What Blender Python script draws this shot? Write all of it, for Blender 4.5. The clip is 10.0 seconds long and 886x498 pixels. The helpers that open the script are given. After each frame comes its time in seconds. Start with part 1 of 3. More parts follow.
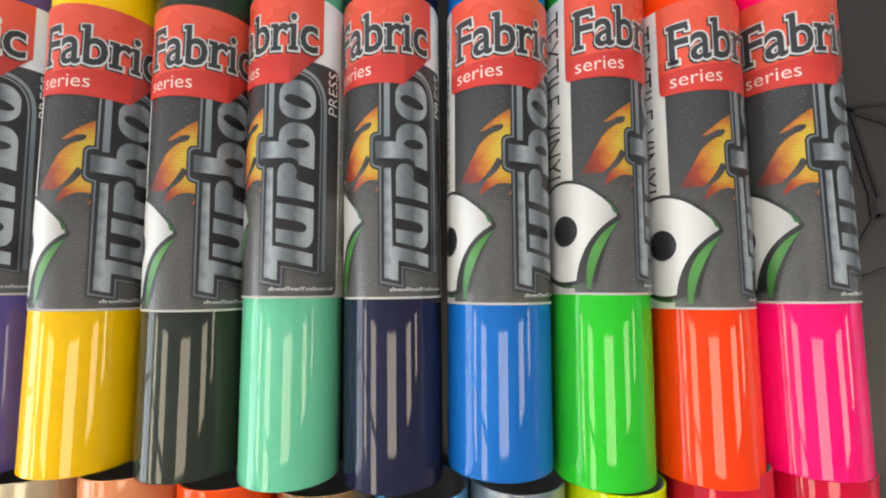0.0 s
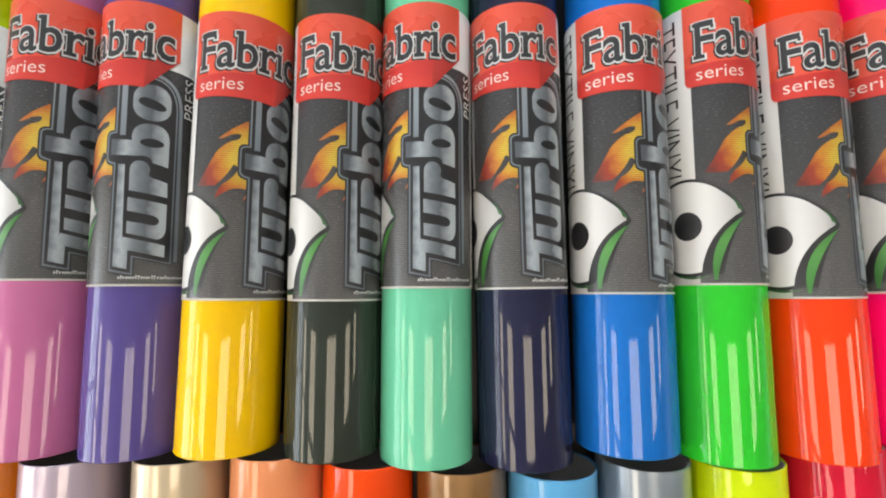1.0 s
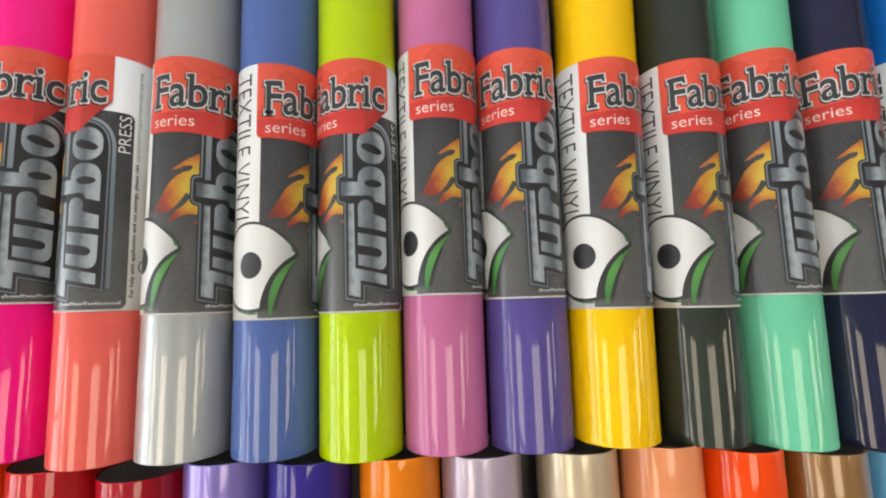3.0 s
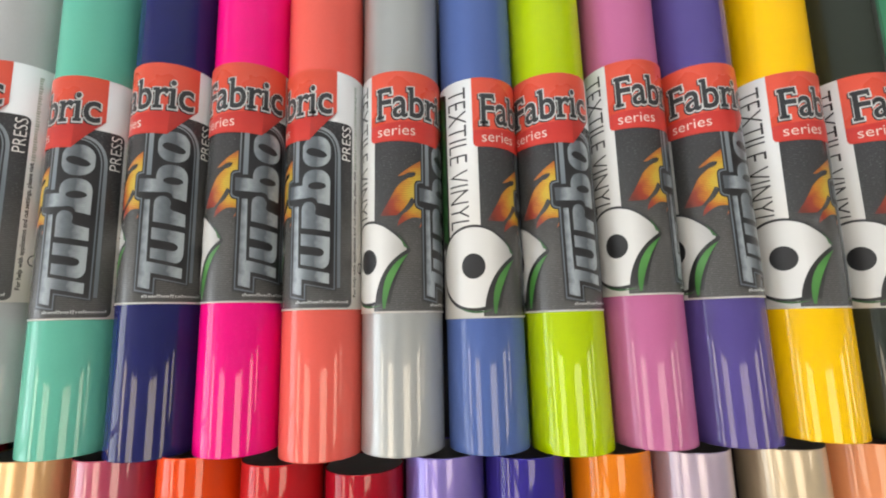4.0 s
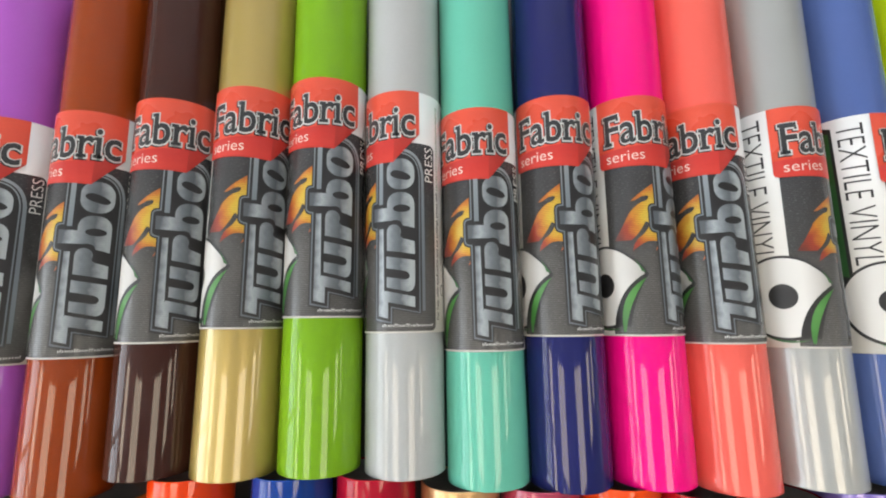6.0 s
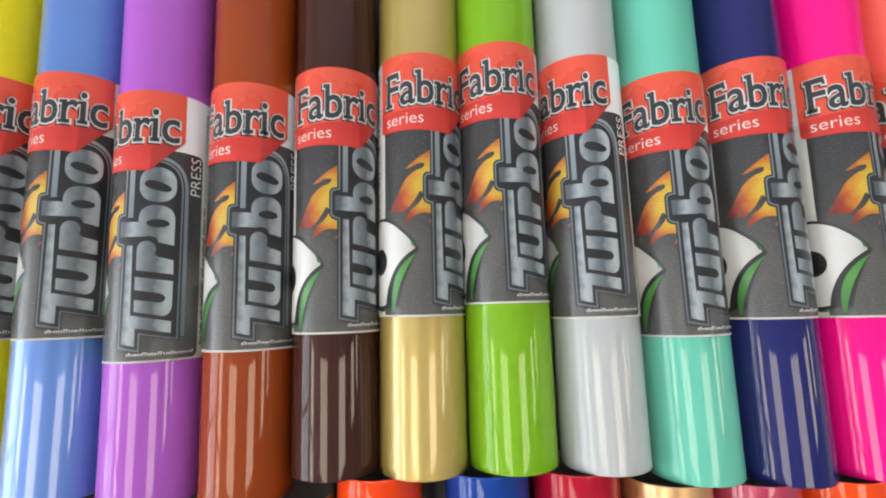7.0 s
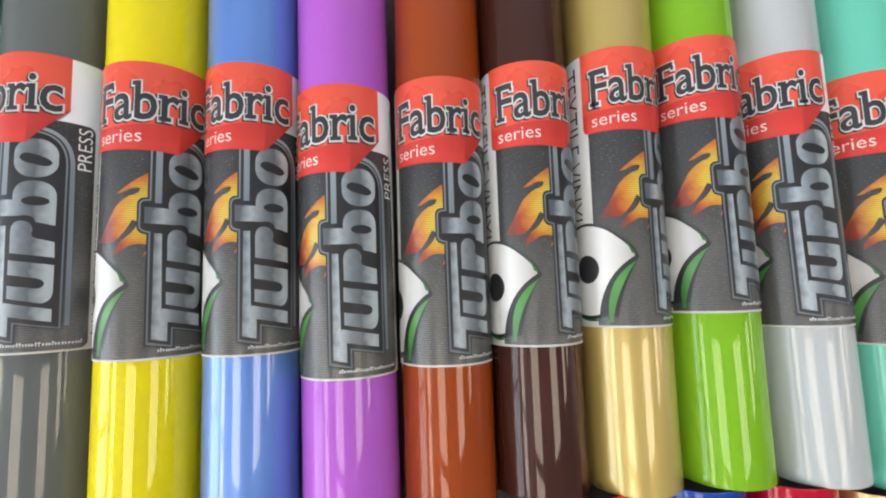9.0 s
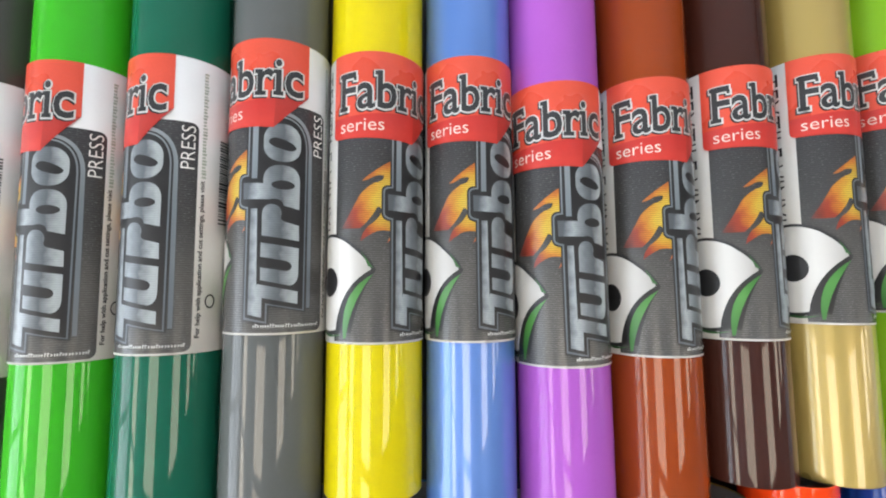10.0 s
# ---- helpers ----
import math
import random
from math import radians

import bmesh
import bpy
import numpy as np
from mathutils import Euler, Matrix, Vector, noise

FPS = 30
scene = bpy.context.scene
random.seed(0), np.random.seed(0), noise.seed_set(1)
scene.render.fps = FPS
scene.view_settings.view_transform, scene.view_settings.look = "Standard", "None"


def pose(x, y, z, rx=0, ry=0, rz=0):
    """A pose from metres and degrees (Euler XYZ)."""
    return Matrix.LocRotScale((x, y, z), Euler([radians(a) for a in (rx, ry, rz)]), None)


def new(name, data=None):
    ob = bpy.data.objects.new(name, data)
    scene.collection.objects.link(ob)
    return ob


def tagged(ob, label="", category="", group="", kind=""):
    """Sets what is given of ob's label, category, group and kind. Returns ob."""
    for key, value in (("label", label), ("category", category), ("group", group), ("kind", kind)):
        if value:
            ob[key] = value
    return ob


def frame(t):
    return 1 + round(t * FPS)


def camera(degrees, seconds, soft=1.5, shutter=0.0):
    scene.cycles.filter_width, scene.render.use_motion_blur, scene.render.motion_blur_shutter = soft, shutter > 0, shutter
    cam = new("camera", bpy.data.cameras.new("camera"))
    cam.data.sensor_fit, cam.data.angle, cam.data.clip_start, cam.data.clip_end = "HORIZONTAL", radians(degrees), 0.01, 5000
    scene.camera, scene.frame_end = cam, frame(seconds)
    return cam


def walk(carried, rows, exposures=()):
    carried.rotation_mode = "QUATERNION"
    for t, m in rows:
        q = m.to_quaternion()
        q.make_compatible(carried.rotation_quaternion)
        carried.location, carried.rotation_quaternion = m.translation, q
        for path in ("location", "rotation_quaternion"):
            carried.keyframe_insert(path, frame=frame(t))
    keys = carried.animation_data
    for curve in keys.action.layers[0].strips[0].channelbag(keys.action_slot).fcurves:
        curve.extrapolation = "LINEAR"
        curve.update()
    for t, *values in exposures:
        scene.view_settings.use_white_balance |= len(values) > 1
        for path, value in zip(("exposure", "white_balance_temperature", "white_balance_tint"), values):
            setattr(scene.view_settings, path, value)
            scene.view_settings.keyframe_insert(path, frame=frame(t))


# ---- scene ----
# A long row of labelled vinyl rolls lies on a dark table; a second row of
# metallic rolls lies end to end with it. The table top is z = 0.
cam = camera(88.87, 10.0, soft=2.0)
PATH = [
    (0.0, pose(-0.1617, 0.0052, 0.2461, 4.55, 0.91, -0.32)),
    (0.5, pose(-0.1765, 0.0025, 0.2514, 4.99, 0.70, -0.31)),
    (1.0, pose(-0.2298, -0.0016, 0.2598, 5.32, 0.08, -0.32)),
    (1.5, pose(-0.2803, 0.0021, 0.2674, 5.52, -0.38, -0.44)),
    (2.0, pose(-0.3330, 0.0001, 0.2764, 5.94, -0.73, -0.72)),
    (3.5, pose(-0.4970, 0.0022, 0.2929, 7.54, -1.58, -1.71)),
    (4.0, pose(-0.5598, -0.0070, 0.2974, 9.04, -1.11, -1.43)),
    (4.5, pose(-0.6324, -0.0143, 0.3029, 8.63, -0.89, -0.91)),
    (5.0, pose(-0.6869, -0.0142, 0.2959, 8.86, -0.66, -0.35)),
    (5.5, pose(-0.7466, 0.0111, 0.3025, 7.10, -0.73, -0.23)),
    (5.7, pose(-0.7671, 0.0163, 0.3024, 7.79, -1.08, -0.37)),
    (6.8, pose(-0.8795, 0.0148, 0.2789, 9.81, -0.34, -1.51)),
    (7.0, pose(-0.9015, 0.0166, 0.2771, 7.42, -0.49, -1.60)),
    (7.5, pose(-0.9538, 0.0071, 0.2872, 6.96, -0.74, -2.04)),
    (8.0, pose(-0.9856, 0.0193, 0.2985, 6.26, -1.33, -2.49)),
    (8.5, pose(-1.0029, 0.0289, 0.2849, 6.21, -1.92, -2.52)),
    (9.0, pose(-1.0162, 0.0327, 0.2626, 5.52, -2.39, -1.94)),
    (9.5, pose(-1.0677, 0.0379, 0.2666, 4.65, -3.02, -1.01)),
    (10.0, pose(-1.1325, 0.0315, 0.2631, 5.13, -3.43, -0.34)),
]
walk(cam, PATH, [(0.0, -1.46, 6900, 10), (2.0, -1.54, 7000, 10), (3.6, -1.75, 7000, 10), (5.2, -1.74, 7000, 10), (7.0, -1.60, 6700, 10), (10.0, -1.62, 6600, 10)])

# ---- world and light ----
world = bpy.data.worlds.new("sky")
scene.world = world
world.use_nodes = True
wn = world.node_tree
sky = wn.nodes.new("ShaderNodeTexSky")
sky.sky_type = "NISHITA"
sky.sun_disc = False
sky.sun_elevation = radians(40)
sky.sun_rotation = radians(250)
wn.links.new(sky.outputs[0], wn.nodes["Background"].inputs[0])
wn.nodes["Background"].inputs[1].default_value = 0.12
scene.view_settings.exposure = -1.60

PANEL_STRENGTH = 21.0
PANEL_COLOUR = (1.0, 0.89, 0.73)
WINDOW_POWER = 7.0


def window_lamp(name, m, size_x, size_y, power):
    lamp = bpy.data.lights.new(name, "AREA")
    lamp.shape, lamp.size, lamp.size_y, lamp.energy = "RECTANGLE", size_x, size_y, power
    lamp.color = (0.80, 0.89, 1.0)
    ob = new(name, lamp)
    ob.matrix_world = m
    return ob


# ---- materials ----
def lin(c):
    c /= 255.0
    return c / 12.92 if c <= 0.04045 else ((c + 0.055) / 1.055) ** 2.4


def rgb(r, g, b, k=1.0):
    return tuple(min(0.92, max(0.004, lin(v) * k)) for v in (r, g, b))


def material(name, colour, rough=0.5, metal=0.0, coat=0.0, vary=0.06, scale=40.0, fine=900.0, bump=0.0, bump_scale=30.0,
             spec=0.5, emit=0.0, drawn=1.0):
    m = bpy.data.materials.new(name)
    m.use_nodes = True
    nt = m.node_tree
    b = nt.nodes["Principled BSDF"]
    b.inputs["Metallic"].default_value = metal
    b.inputs["Specular IOR Level"].default_value = spec
    b.inputs["Coat Weight"].default_value = coat
    b.inputs["Coat Roughness"].default_value = 0.04
    co = nt.nodes.new("ShaderNodeTexCoord")
    n1 = nt.nodes.new("ShaderNodeTexNoise")
    n1.inputs["Scale"].default_value = scale
    n2 = nt.nodes.new("ShaderNodeTexNoise")
    n2.inputs["Scale"].default_value = fine
    n2.inputs["Detail"].default_value = 4
    mix = nt.nodes.new("ShaderNodeMath")
    mix.operation = "ADD"
    for n, i in ((n1, 0), (n2, 1)):
        nt.links.new(co.outputs["Object"], n.inputs["Vector"])
        nt.links.new(n.outputs["Fac"], mix.inputs[i])
    ramp = nt.nodes.new("ShaderNodeMapRange")
    ramp.inputs[1].default_value, ramp.inputs[2].default_value = 0.6, 1.4
    ramp.inputs[3].default_value, ramp.inputs[4].default_value = 1 - vary, 1 + vary
    nt.links.new(mix.outputs[0], ramp.inputs[0])
    mul = nt.nodes.new("ShaderNodeMix")
    mul.data_type, mul.blend_type = "RGBA", "MULTIPLY"
    mul.inputs[0].default_value = 1.0
    mul.inputs[6].default_value = (*colour, 1)
    nt.links.new(ramp.outputs[0], mul.inputs[7])
    nt.links.new(mul.outputs[2], b.inputs["Base Color"])
    rr = nt.nodes.new("ShaderNodeMapRange")
    rr.inputs[1].default_value, rr.inputs[2].default_value = 0.3, 0.7
    rr.inputs[3].default_value, rr.inputs[4].default_value = rough * 0.8, rough * 1.25
    nt.links.new(n1.outputs["Fac"], rr.inputs[0])
    nt.links.new(rr.outputs[0], b.inputs["Roughness"])
    if bump:
        n3 = nt.nodes.new("ShaderNodeTexNoise")
        n3.inputs["Scale"].default_value = bump_scale
        long = nt.nodes.new("ShaderNodeVectorMath")
        long.operation = "MULTIPLY"
        long.inputs[1].default_value = (1, drawn, 1)
        nt.links.new(co.outputs["Object"], long.inputs[0])
        nt.links.new(long.outputs[0], n3.inputs["Vector"])
        bp = nt.nodes.new("ShaderNodeBump")
        bp.inputs["Strength"].default_value = 1.0
        bp.inputs["Distance"].default_value = bump
        nt.links.new(n3.outputs["Fac"], bp.inputs["Height"])
        nt.links.new(bp.outputs[0], b.inputs["Normal"])
    if emit:
        b.inputs["Emission Color"].default_value = (*colour, 1)
        b.inputs["Emission Strength"].default_value = emit
    return m


def vinyl(name, r, g, b, metal=0.0):
    if metal:
        return material(name, rgb(r, g, b, 1.0), 0.33, metal, 1.0, 0.05, 20, 2500, 0.00016, 26, drawn=0.4)
    return material(name, rgb(r, g, b, 1.03), 0.045, 0.0, 0.0, 0.03, 14, 700, 0.00020, 26, spec=0.38, drawn=0.4)


def gradient(name, stops, axis, low, high, rough=0.4, metal=0.0, grain=0.0, stripes=0.0, centre=None, flecks=False):
    """A printed gradient along one axis of the flat artwork, kept in the mesh's UV map."""
    m = bpy.data.materials.new(name)
    m.use_nodes = True
    nt = m.node_tree
    b = nt.nodes["Principled BSDF"]
    b.inputs["Roughness"].default_value = rough
    b.inputs["Metallic"].default_value = metal
    uv = nt.nodes.new("ShaderNodeUVMap")
    sep = nt.nodes.new("ShaderNodeSeparateXYZ")
    nt.links.new(uv.outputs[0], sep.inputs[0])
    mr = nt.nodes.new("ShaderNodeMapRange")
    mr.inputs[1].default_value, mr.inputs[2].default_value = low, high
    source = sep.outputs[axis]
    if centre:
        away = nt.nodes.new("ShaderNodeVectorMath")
        away.operation = "DISTANCE"
        away.inputs[1].default_value = (*centre, 0)
        nt.links.new(uv.outputs[0], away.inputs[0])
        source = away.outputs["Value"]
    no = nt.nodes.new("ShaderNodeTexNoise")
    no.inputs["Scale"].default_value = 0.35 if not stripes else 0.2
    no.inputs["Detail"].default_value = 5
    nt.links.new(uv.outputs[0], no.inputs["Vector"])
    if grain:
        ad = nt.nodes.new("ShaderNodeMath")
        ad.operation = "MULTIPLY_ADD"
        ad.inputs[1].default_value = grain
        nt.links.new(no.outputs["Fac"], ad.inputs[0])
        nt.links.new(source, ad.inputs[2])
        source = ad.outputs[0]
    nt.links.new(source, mr.inputs[0])
    cr = nt.nodes.new("ShaderNodeValToRGB")
    els = cr.color_ramp.elements
    while len(els) < len(stops):
        els.new(0.5)
    for e, (p, c) in zip(els, stops):
        e.position, e.color = p, (*c, 1)
    nt.links.new(mr.outputs[0], cr.inputs[0])
    out = cr.outputs[0]
    if stripes:
        wv = nt.nodes.new("ShaderNodeTexWave")
        wv.bands_direction = "Y"
        wv.inputs["Scale"].default_value = 0.30
        wv.inputs["Distortion"].default_value = 2.5
        wv.inputs["Detail"].default_value = 3
        wv.inputs["Detail Scale"].default_value = 1.5
        nt.links.new(uv.outputs[0], wv.inputs["Vector"])
        sm = nt.nodes.new("ShaderNodeMapRange")
        sm.inputs[3].default_value, sm.inputs[4].default_value = 1 - stripes, 1 + stripes
        nt.links.new(wv.outputs["Fac"], sm.inputs[0])
        mx = nt.nodes.new("ShaderNodeMix")
        mx.data_type, mx.blend_type = "RGBA", "MULTIPLY"
        mx.inputs[0].default_value = 1.0
        nt.links.new(out, mx.inputs[6])
        nt.links.new(sm.outputs[0], mx.inputs[7])
        out = mx.outputs[2]
    if flecks:
        dust = nt.nodes.new("ShaderNodeTexNoise")
        dust.inputs["Scale"].default_value = 1.0
        dust.inputs["Detail"].default_value = 1
        drawn = nt.nodes.new("ShaderNodeVectorMath")
        drawn.operation = "MULTIPLY"
        drawn.inputs[1].default_value = (0.7, 2.1, 1)
        nt.links.new(uv.outputs[0], drawn.inputs[0])
        nt.links.new(drawn.outputs[0], dust.inputs["Vector"])
        spot = nt.nodes.new("ShaderNodeMapRange")
        spot.inputs[1].default_value, spot.inputs[2].default_value = 0.62, 0.76
        spot.inputs[3].default_value, spot.inputs[4].default_value = 0.0, 0.6
        nt.links.new(dust.outputs["Fac"], spot.inputs[0])
        fleck = nt.nodes.new("ShaderNodeMix")
        fleck.data_type = "RGBA"
        fleck.inputs[7].default_value = (0.22, 0.22, 0.22, 1)
        nt.links.new(spot.outputs[0], fleck.inputs[0])
        nt.links.new(out, fleck.inputs[6])
        out = fleck.outputs[2]
    nt.links.new(out, b.inputs["Base Color"])
    return m


PAPER = material("label_paper", (0.72, 0.71, 0.69), 0.38, vary=0.03, scale=60, fine=1500, bump=0.00003, bump_scale=120)
RED = material("print_red", rgb(216, 82, 62), 0.30, vary=0.05, scale=50)
RED_BAND = gradient("print_red_band", [(0.0, rgb(190, 50, 45)), (0.5, rgb(204, 60, 51)), (1.0, rgb(195, 52, 47))], 1, 98, 112, 0.36, grain=9)
RED_FOLD = material("print_red_fold", rgb(178, 50, 43), 0.36, vary=0.10, scale=90)
BLACK = gradient("print_charcoal", [(0.0, (0.074, 0.074, 0.074)), (0.40, (0.092, 0.089, 0.085)), (0.66, (0.050, 0.050, 0.050)),
                                    (1.0, (0.044, 0.044, 0.047))], 1, 0, 106, 0.27, grain=16, stripes=0.28, flecks=True)
INK = material("print_ink", (0.016, 0.016, 0.018), 0.38, vary=0.08)
DARK = material("print_dark_grey", (0.026, 0.028, 0.032), 0.36, vary=0.08)
PALE = material("print_pale_grey", (0.60, 0.61, 0.60), 0.36, vary=0.06)
PRINT_WHITE = material("print_white_text", (0.82, 0.80, 0.77), 0.38, vary=0.04)
PRINT_GREEN_GREY = material("print_green_grey_text", (0.36, 0.42, 0.34), 0.38, vary=0.05)
PALE_TEXT = material("print_cream_text", (0.78, 0.66, 0.60), 0.38, vary=0.04)
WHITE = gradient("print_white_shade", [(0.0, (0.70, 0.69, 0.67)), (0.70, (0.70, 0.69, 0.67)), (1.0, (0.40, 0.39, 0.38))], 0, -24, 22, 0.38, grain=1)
GREEN = gradient("print_green", [(0.0, rgb(46, 108, 44)), (0.55, rgb(76, 138, 66)), (1.0, rgb(44, 100, 42))], 1, 2, 40, 0.38, grain=3)
GREEN_DARK = material("print_dark_green", rgb(44, 92, 46), 0.38, vary=0.08)
FLAME = gradient("print_flame", [(0.0, rgb(200, 178, 86)), (0.32, rgb(196, 162, 58)), (0.52, rgb(184, 114, 44)), (0.70, rgb(146, 56, 38)),
                                 (1.0, rgb(88, 42, 38))], 0, 7, 35, 0.32, grain=9, stripes=0.28, centre=(35, 68))
SILVER = gradient("print_silver", [(0.0, rgb(84, 90, 96)), (0.22, rgb(160, 168, 174)), (0.5, rgb(112, 120, 126)), (0.72, rgb(88, 94, 100)),
                                   (1.0, rgb(166, 174, 178))], 0, 35, 55, 0.30, grain=6, stripes=0.10)
FRAME_GREY = gradient("print_frame_grey", [(0.0, rgb(96, 104, 112)), (0.6, rgb(112, 122, 130)), (1.0, rgb(140, 148, 154))], 1, 8, 110, 0.34, grain=5)
TABLE = material("table_black_laminate", (0.032, 0.027, 0.026), 0.42, vary=0.18, scale=9, fine=300, bump=0.0001, bump_scale=400)
TABLE_LINE = material("table_inlay_line", (0.012, 0.011, 0.011), 0.35, vary=0.1)
WALL = material("painted_wall", (0.68, 0.67, 0.65), 0.8, vary=0.04, scale=3, fine=150, bump=0.0004, bump_scale=200)
CEIL = material("ceiling_board", (0.76, 0.76, 0.75), 0.85, vary=0.05, scale=4, fine=200)
FLOOR = material("floor_carpet", (0.10, 0.10, 0.11), 0.95, vary=0.25, scale=6, fine=500)
WOOD = material("table_edge_wood", (0.10, 0.07, 0.05), 0.5, vary=0.2, scale=12)
TRIM = material("white_trim", (0.75, 0.75, 0.74), 0.45, vary=0.03)
GLASS = bpy.data.materials.new("window_glass")
GLASS.use_nodes = True
gb = GLASS.node_tree.nodes["Principled BSDF"]
gb.inputs["Transmission Weight"].default_value = 1.0
gb.inputs["Roughness"].default_value = 0.0
gb.inputs["IOR"].default_value = 1.05
PANEL = material("lit_diffuser", PANEL_COLOUR, 0.6, vary=0.01, emit=PANEL_STRENGTH)
HOLLOW = material("roll_liner_paper", (0.34, 0.32, 0.30), 0.7, vary=0.08)


# ---- mesh helpers ----
def mesh_of(name, bm, mat):
    me = bpy.data.meshes.new(name)
    bm.to_mesh(me)
    bm.free()
    me.materials.append(mat)
    return me


def part(name, bm, mat, parent, label=""):
    ob = new(name, mesh_of(name, bm, mat))
    ob.parent = parent
    return tagged(ob, label)


def box(bm, x0, x1, y0, y1, z0, z1):
    r = bmesh.ops.create_cube(bm, size=1.0)
    bmesh.ops.scale(bm, vec=(x1 - x0, y1 - y0, z1 - z0), verts=r["verts"])
    bmesh.ops.translate(bm, vec=((x0 + x1) / 2, (y0 + y1) / 2, (z0 + z1) / 2), verts=r["verts"])


def slab(name, x0, x1, y0, y1, z0, z1, mat, parent=None, bevel=0.0, label=""):
    bm = bmesh.new()
    box(bm, x0, x1, y0, y1, z0, z1)
    if bevel:
        bmesh.ops.bevel(bm, geom=bm.edges[:], offset=bevel, segments=2, affect="EDGES")
    return part(name, bm, mat, parent, label)


# ---- the room ----
def structure(ob, label, category):
    return tagged(ob, label, category, kind="structure")


X0, X1, Y0, Y1, ZF, ZC = -3.6, 4.2, -3.2, 2.9, -0.75, 1.80
structure(slab("floor", X0 - 0.2, X1 + 0.2, Y0 - 0.2, Y1 + 0.2, ZF - 0.1, ZF, FLOOR), "dark grey carpet floor of the room", "floor")
structure(slab("ceiling", X0 - 0.2, X1 + 0.2, Y0 - 0.2, Y1 + 0.2, ZC, ZC + 0.1, CEIL), "off-white plain ceiling with square light panels", "ceiling")
structure(slab("wall_south", X0 - 0.2, X1 + 0.2, Y0 - 0.2, Y0, ZF, ZC, WALL), "plain pale painted wall", "wall")


def window_wall(name, xa, xb, ya, yb, za, zb):
    """A wall across x with one opening from ya to yb and za to zb."""
    bm = bmesh.new()
    box(bm, xa, xb, Y0, ya, ZF, ZC)
    box(bm, xa, xb, yb, Y1, ZF, ZC)
    box(bm, xa, xb, ya, yb, ZF, za)
    box(bm, xa, xb, ya, yb, zb, ZC)
    structure(part(name, bm, WALL, None), "pale painted wall with one window opening", "wall")


def window(name, x, ya, yb, za, zb, blind=False, north=False):
    base = structure(new(name), "unseen white framed window with a cool daylight lamp behind it", "window")
    base.location = (x, (ya + yb) / 2, za)
    if north:
        base.location = ((ya + yb) / 2, x, za)
        base.rotation_euler = (0, 0, radians(90))
    w, h = (yb - ya) / 2, zb - za
    bm = bmesh.new()
    for a in ((-w, -w + 0.05, 0, h), (w - 0.05, w, 0, h), (-w + 0.05, w - 0.05, 0, 0.05), (-w + 0.05, w - 0.05, h - 0.05, h), (-0.02, 0.02, 0.05, h - 0.05)):
        box(bm, -0.03, 0.03, a[0], a[1], a[2], a[3])
    part("window_frame", bm, TRIM, base)
    for s in (-1, 1):
        g = slab("pane", -0.003, 0.003, min(s * 0.02, s * (w - 0.05)), max(s * 0.02, s * (w - 0.05)), 0.05, h - 0.05, GLASS, base)
        g.visible_shadow = False
    if blind:
        me = None
        for k in range(12):
            if me is None:
                b2 = bmesh.new()
                box(b2, -0.04, 0.04, -w + 0.06, w - 0.06, -0.002, 0.002)
                me = mesh_of("slat", b2, TRIM)
            o = new("slat", me)
            o.parent = base
            o.location = (-0.09, 0, 0.08 + k * (h - 0.16) / 11)
            o.rotation_euler = (0, radians(35), 0)


window_wall("wall_west", X0 - 0.2, X0, -1.6, 0.4, 0.25, 1.65)
window("window_1", X0 - 0.1, -1.6, 0.4, 0.25, 1.65)
# unseen north wall; its window is added to brighten the far roll tops
bm = bmesh.new()
for a in ((X0 - 0.2, -2.4, ZF, ZC), (1.2, X1 + 0.2, ZF, ZC), (-2.4, 1.2, ZF, 0.05), (-2.4, 1.2, 1.5, ZC)):
    box(bm, a[0], a[1], Y1, Y1 + 0.2, a[2], a[3])
structure(part("wall_north", bm, WALL, None), "unseen pale painted wall with one wide added window opening", "wall")
window("added_window", Y1 + 0.1, -2.4, 1.2, 0.05, 1.5, north=True)
# added fill lamp behind it, lifting the rolls, labels and ceiling
window_lamp("fill_north", pose(-0.6, Y1 + 0.18, 0.78, -90, 0, 0), 3.5, 1.4, WINDOW_POWER * 26)
window_wall("wall_east", X1, X1 + 0.2, -1.6, 0.6, 0.15, 1.6)
window("window_2", X1 + 0.1, -1.6, 0.6, 0.15, 1.6, True)
window_lamp("daylight_west", pose(X0 - 0.18, -0.60, 0.95, 0, -90, 0), 1.32, 1.9, WINDOW_POWER * 20)
window_lamp("daylight_east", pose(X1 + 0.18, -0.50, 0.88, 0, 90, 0), 1.35, 2.1, WINDOW_POWER * 4.5)

# square light panels set in the ceiling
PANEL_X = (-3.10, -1.60, -0.10, 1.40, 2.90)
SPOTS = [(px, -0.45) for px in PANEL_X] + [(px, -1.02) for px in PANEL_X[:2]]
for px, py in SPOTS:
    lightbox = tagged(new("ceiling_light"), "lit oblong white panel light set in the ceiling", "ceiling light", "ceiling lights")
    lightbox.location = (px, py, ZC)
    bm = bmesh.new()
    for a in ((-0.33, -0.3, -0.28, 0.28), (0.3, 0.33, -0.28, 0.28), (-0.3, 0.3, -0.28, -0.25), (-0.3, 0.3, 0.25, 0.28)):
        box(bm, *a, -0.02, 0.0)
    part("frame", bm, TRIM, lightbox)
    slab("diffuser", -0.3, 0.3, -0.25, 0.25, -0.012, -0.004, PANEL, lightbox)

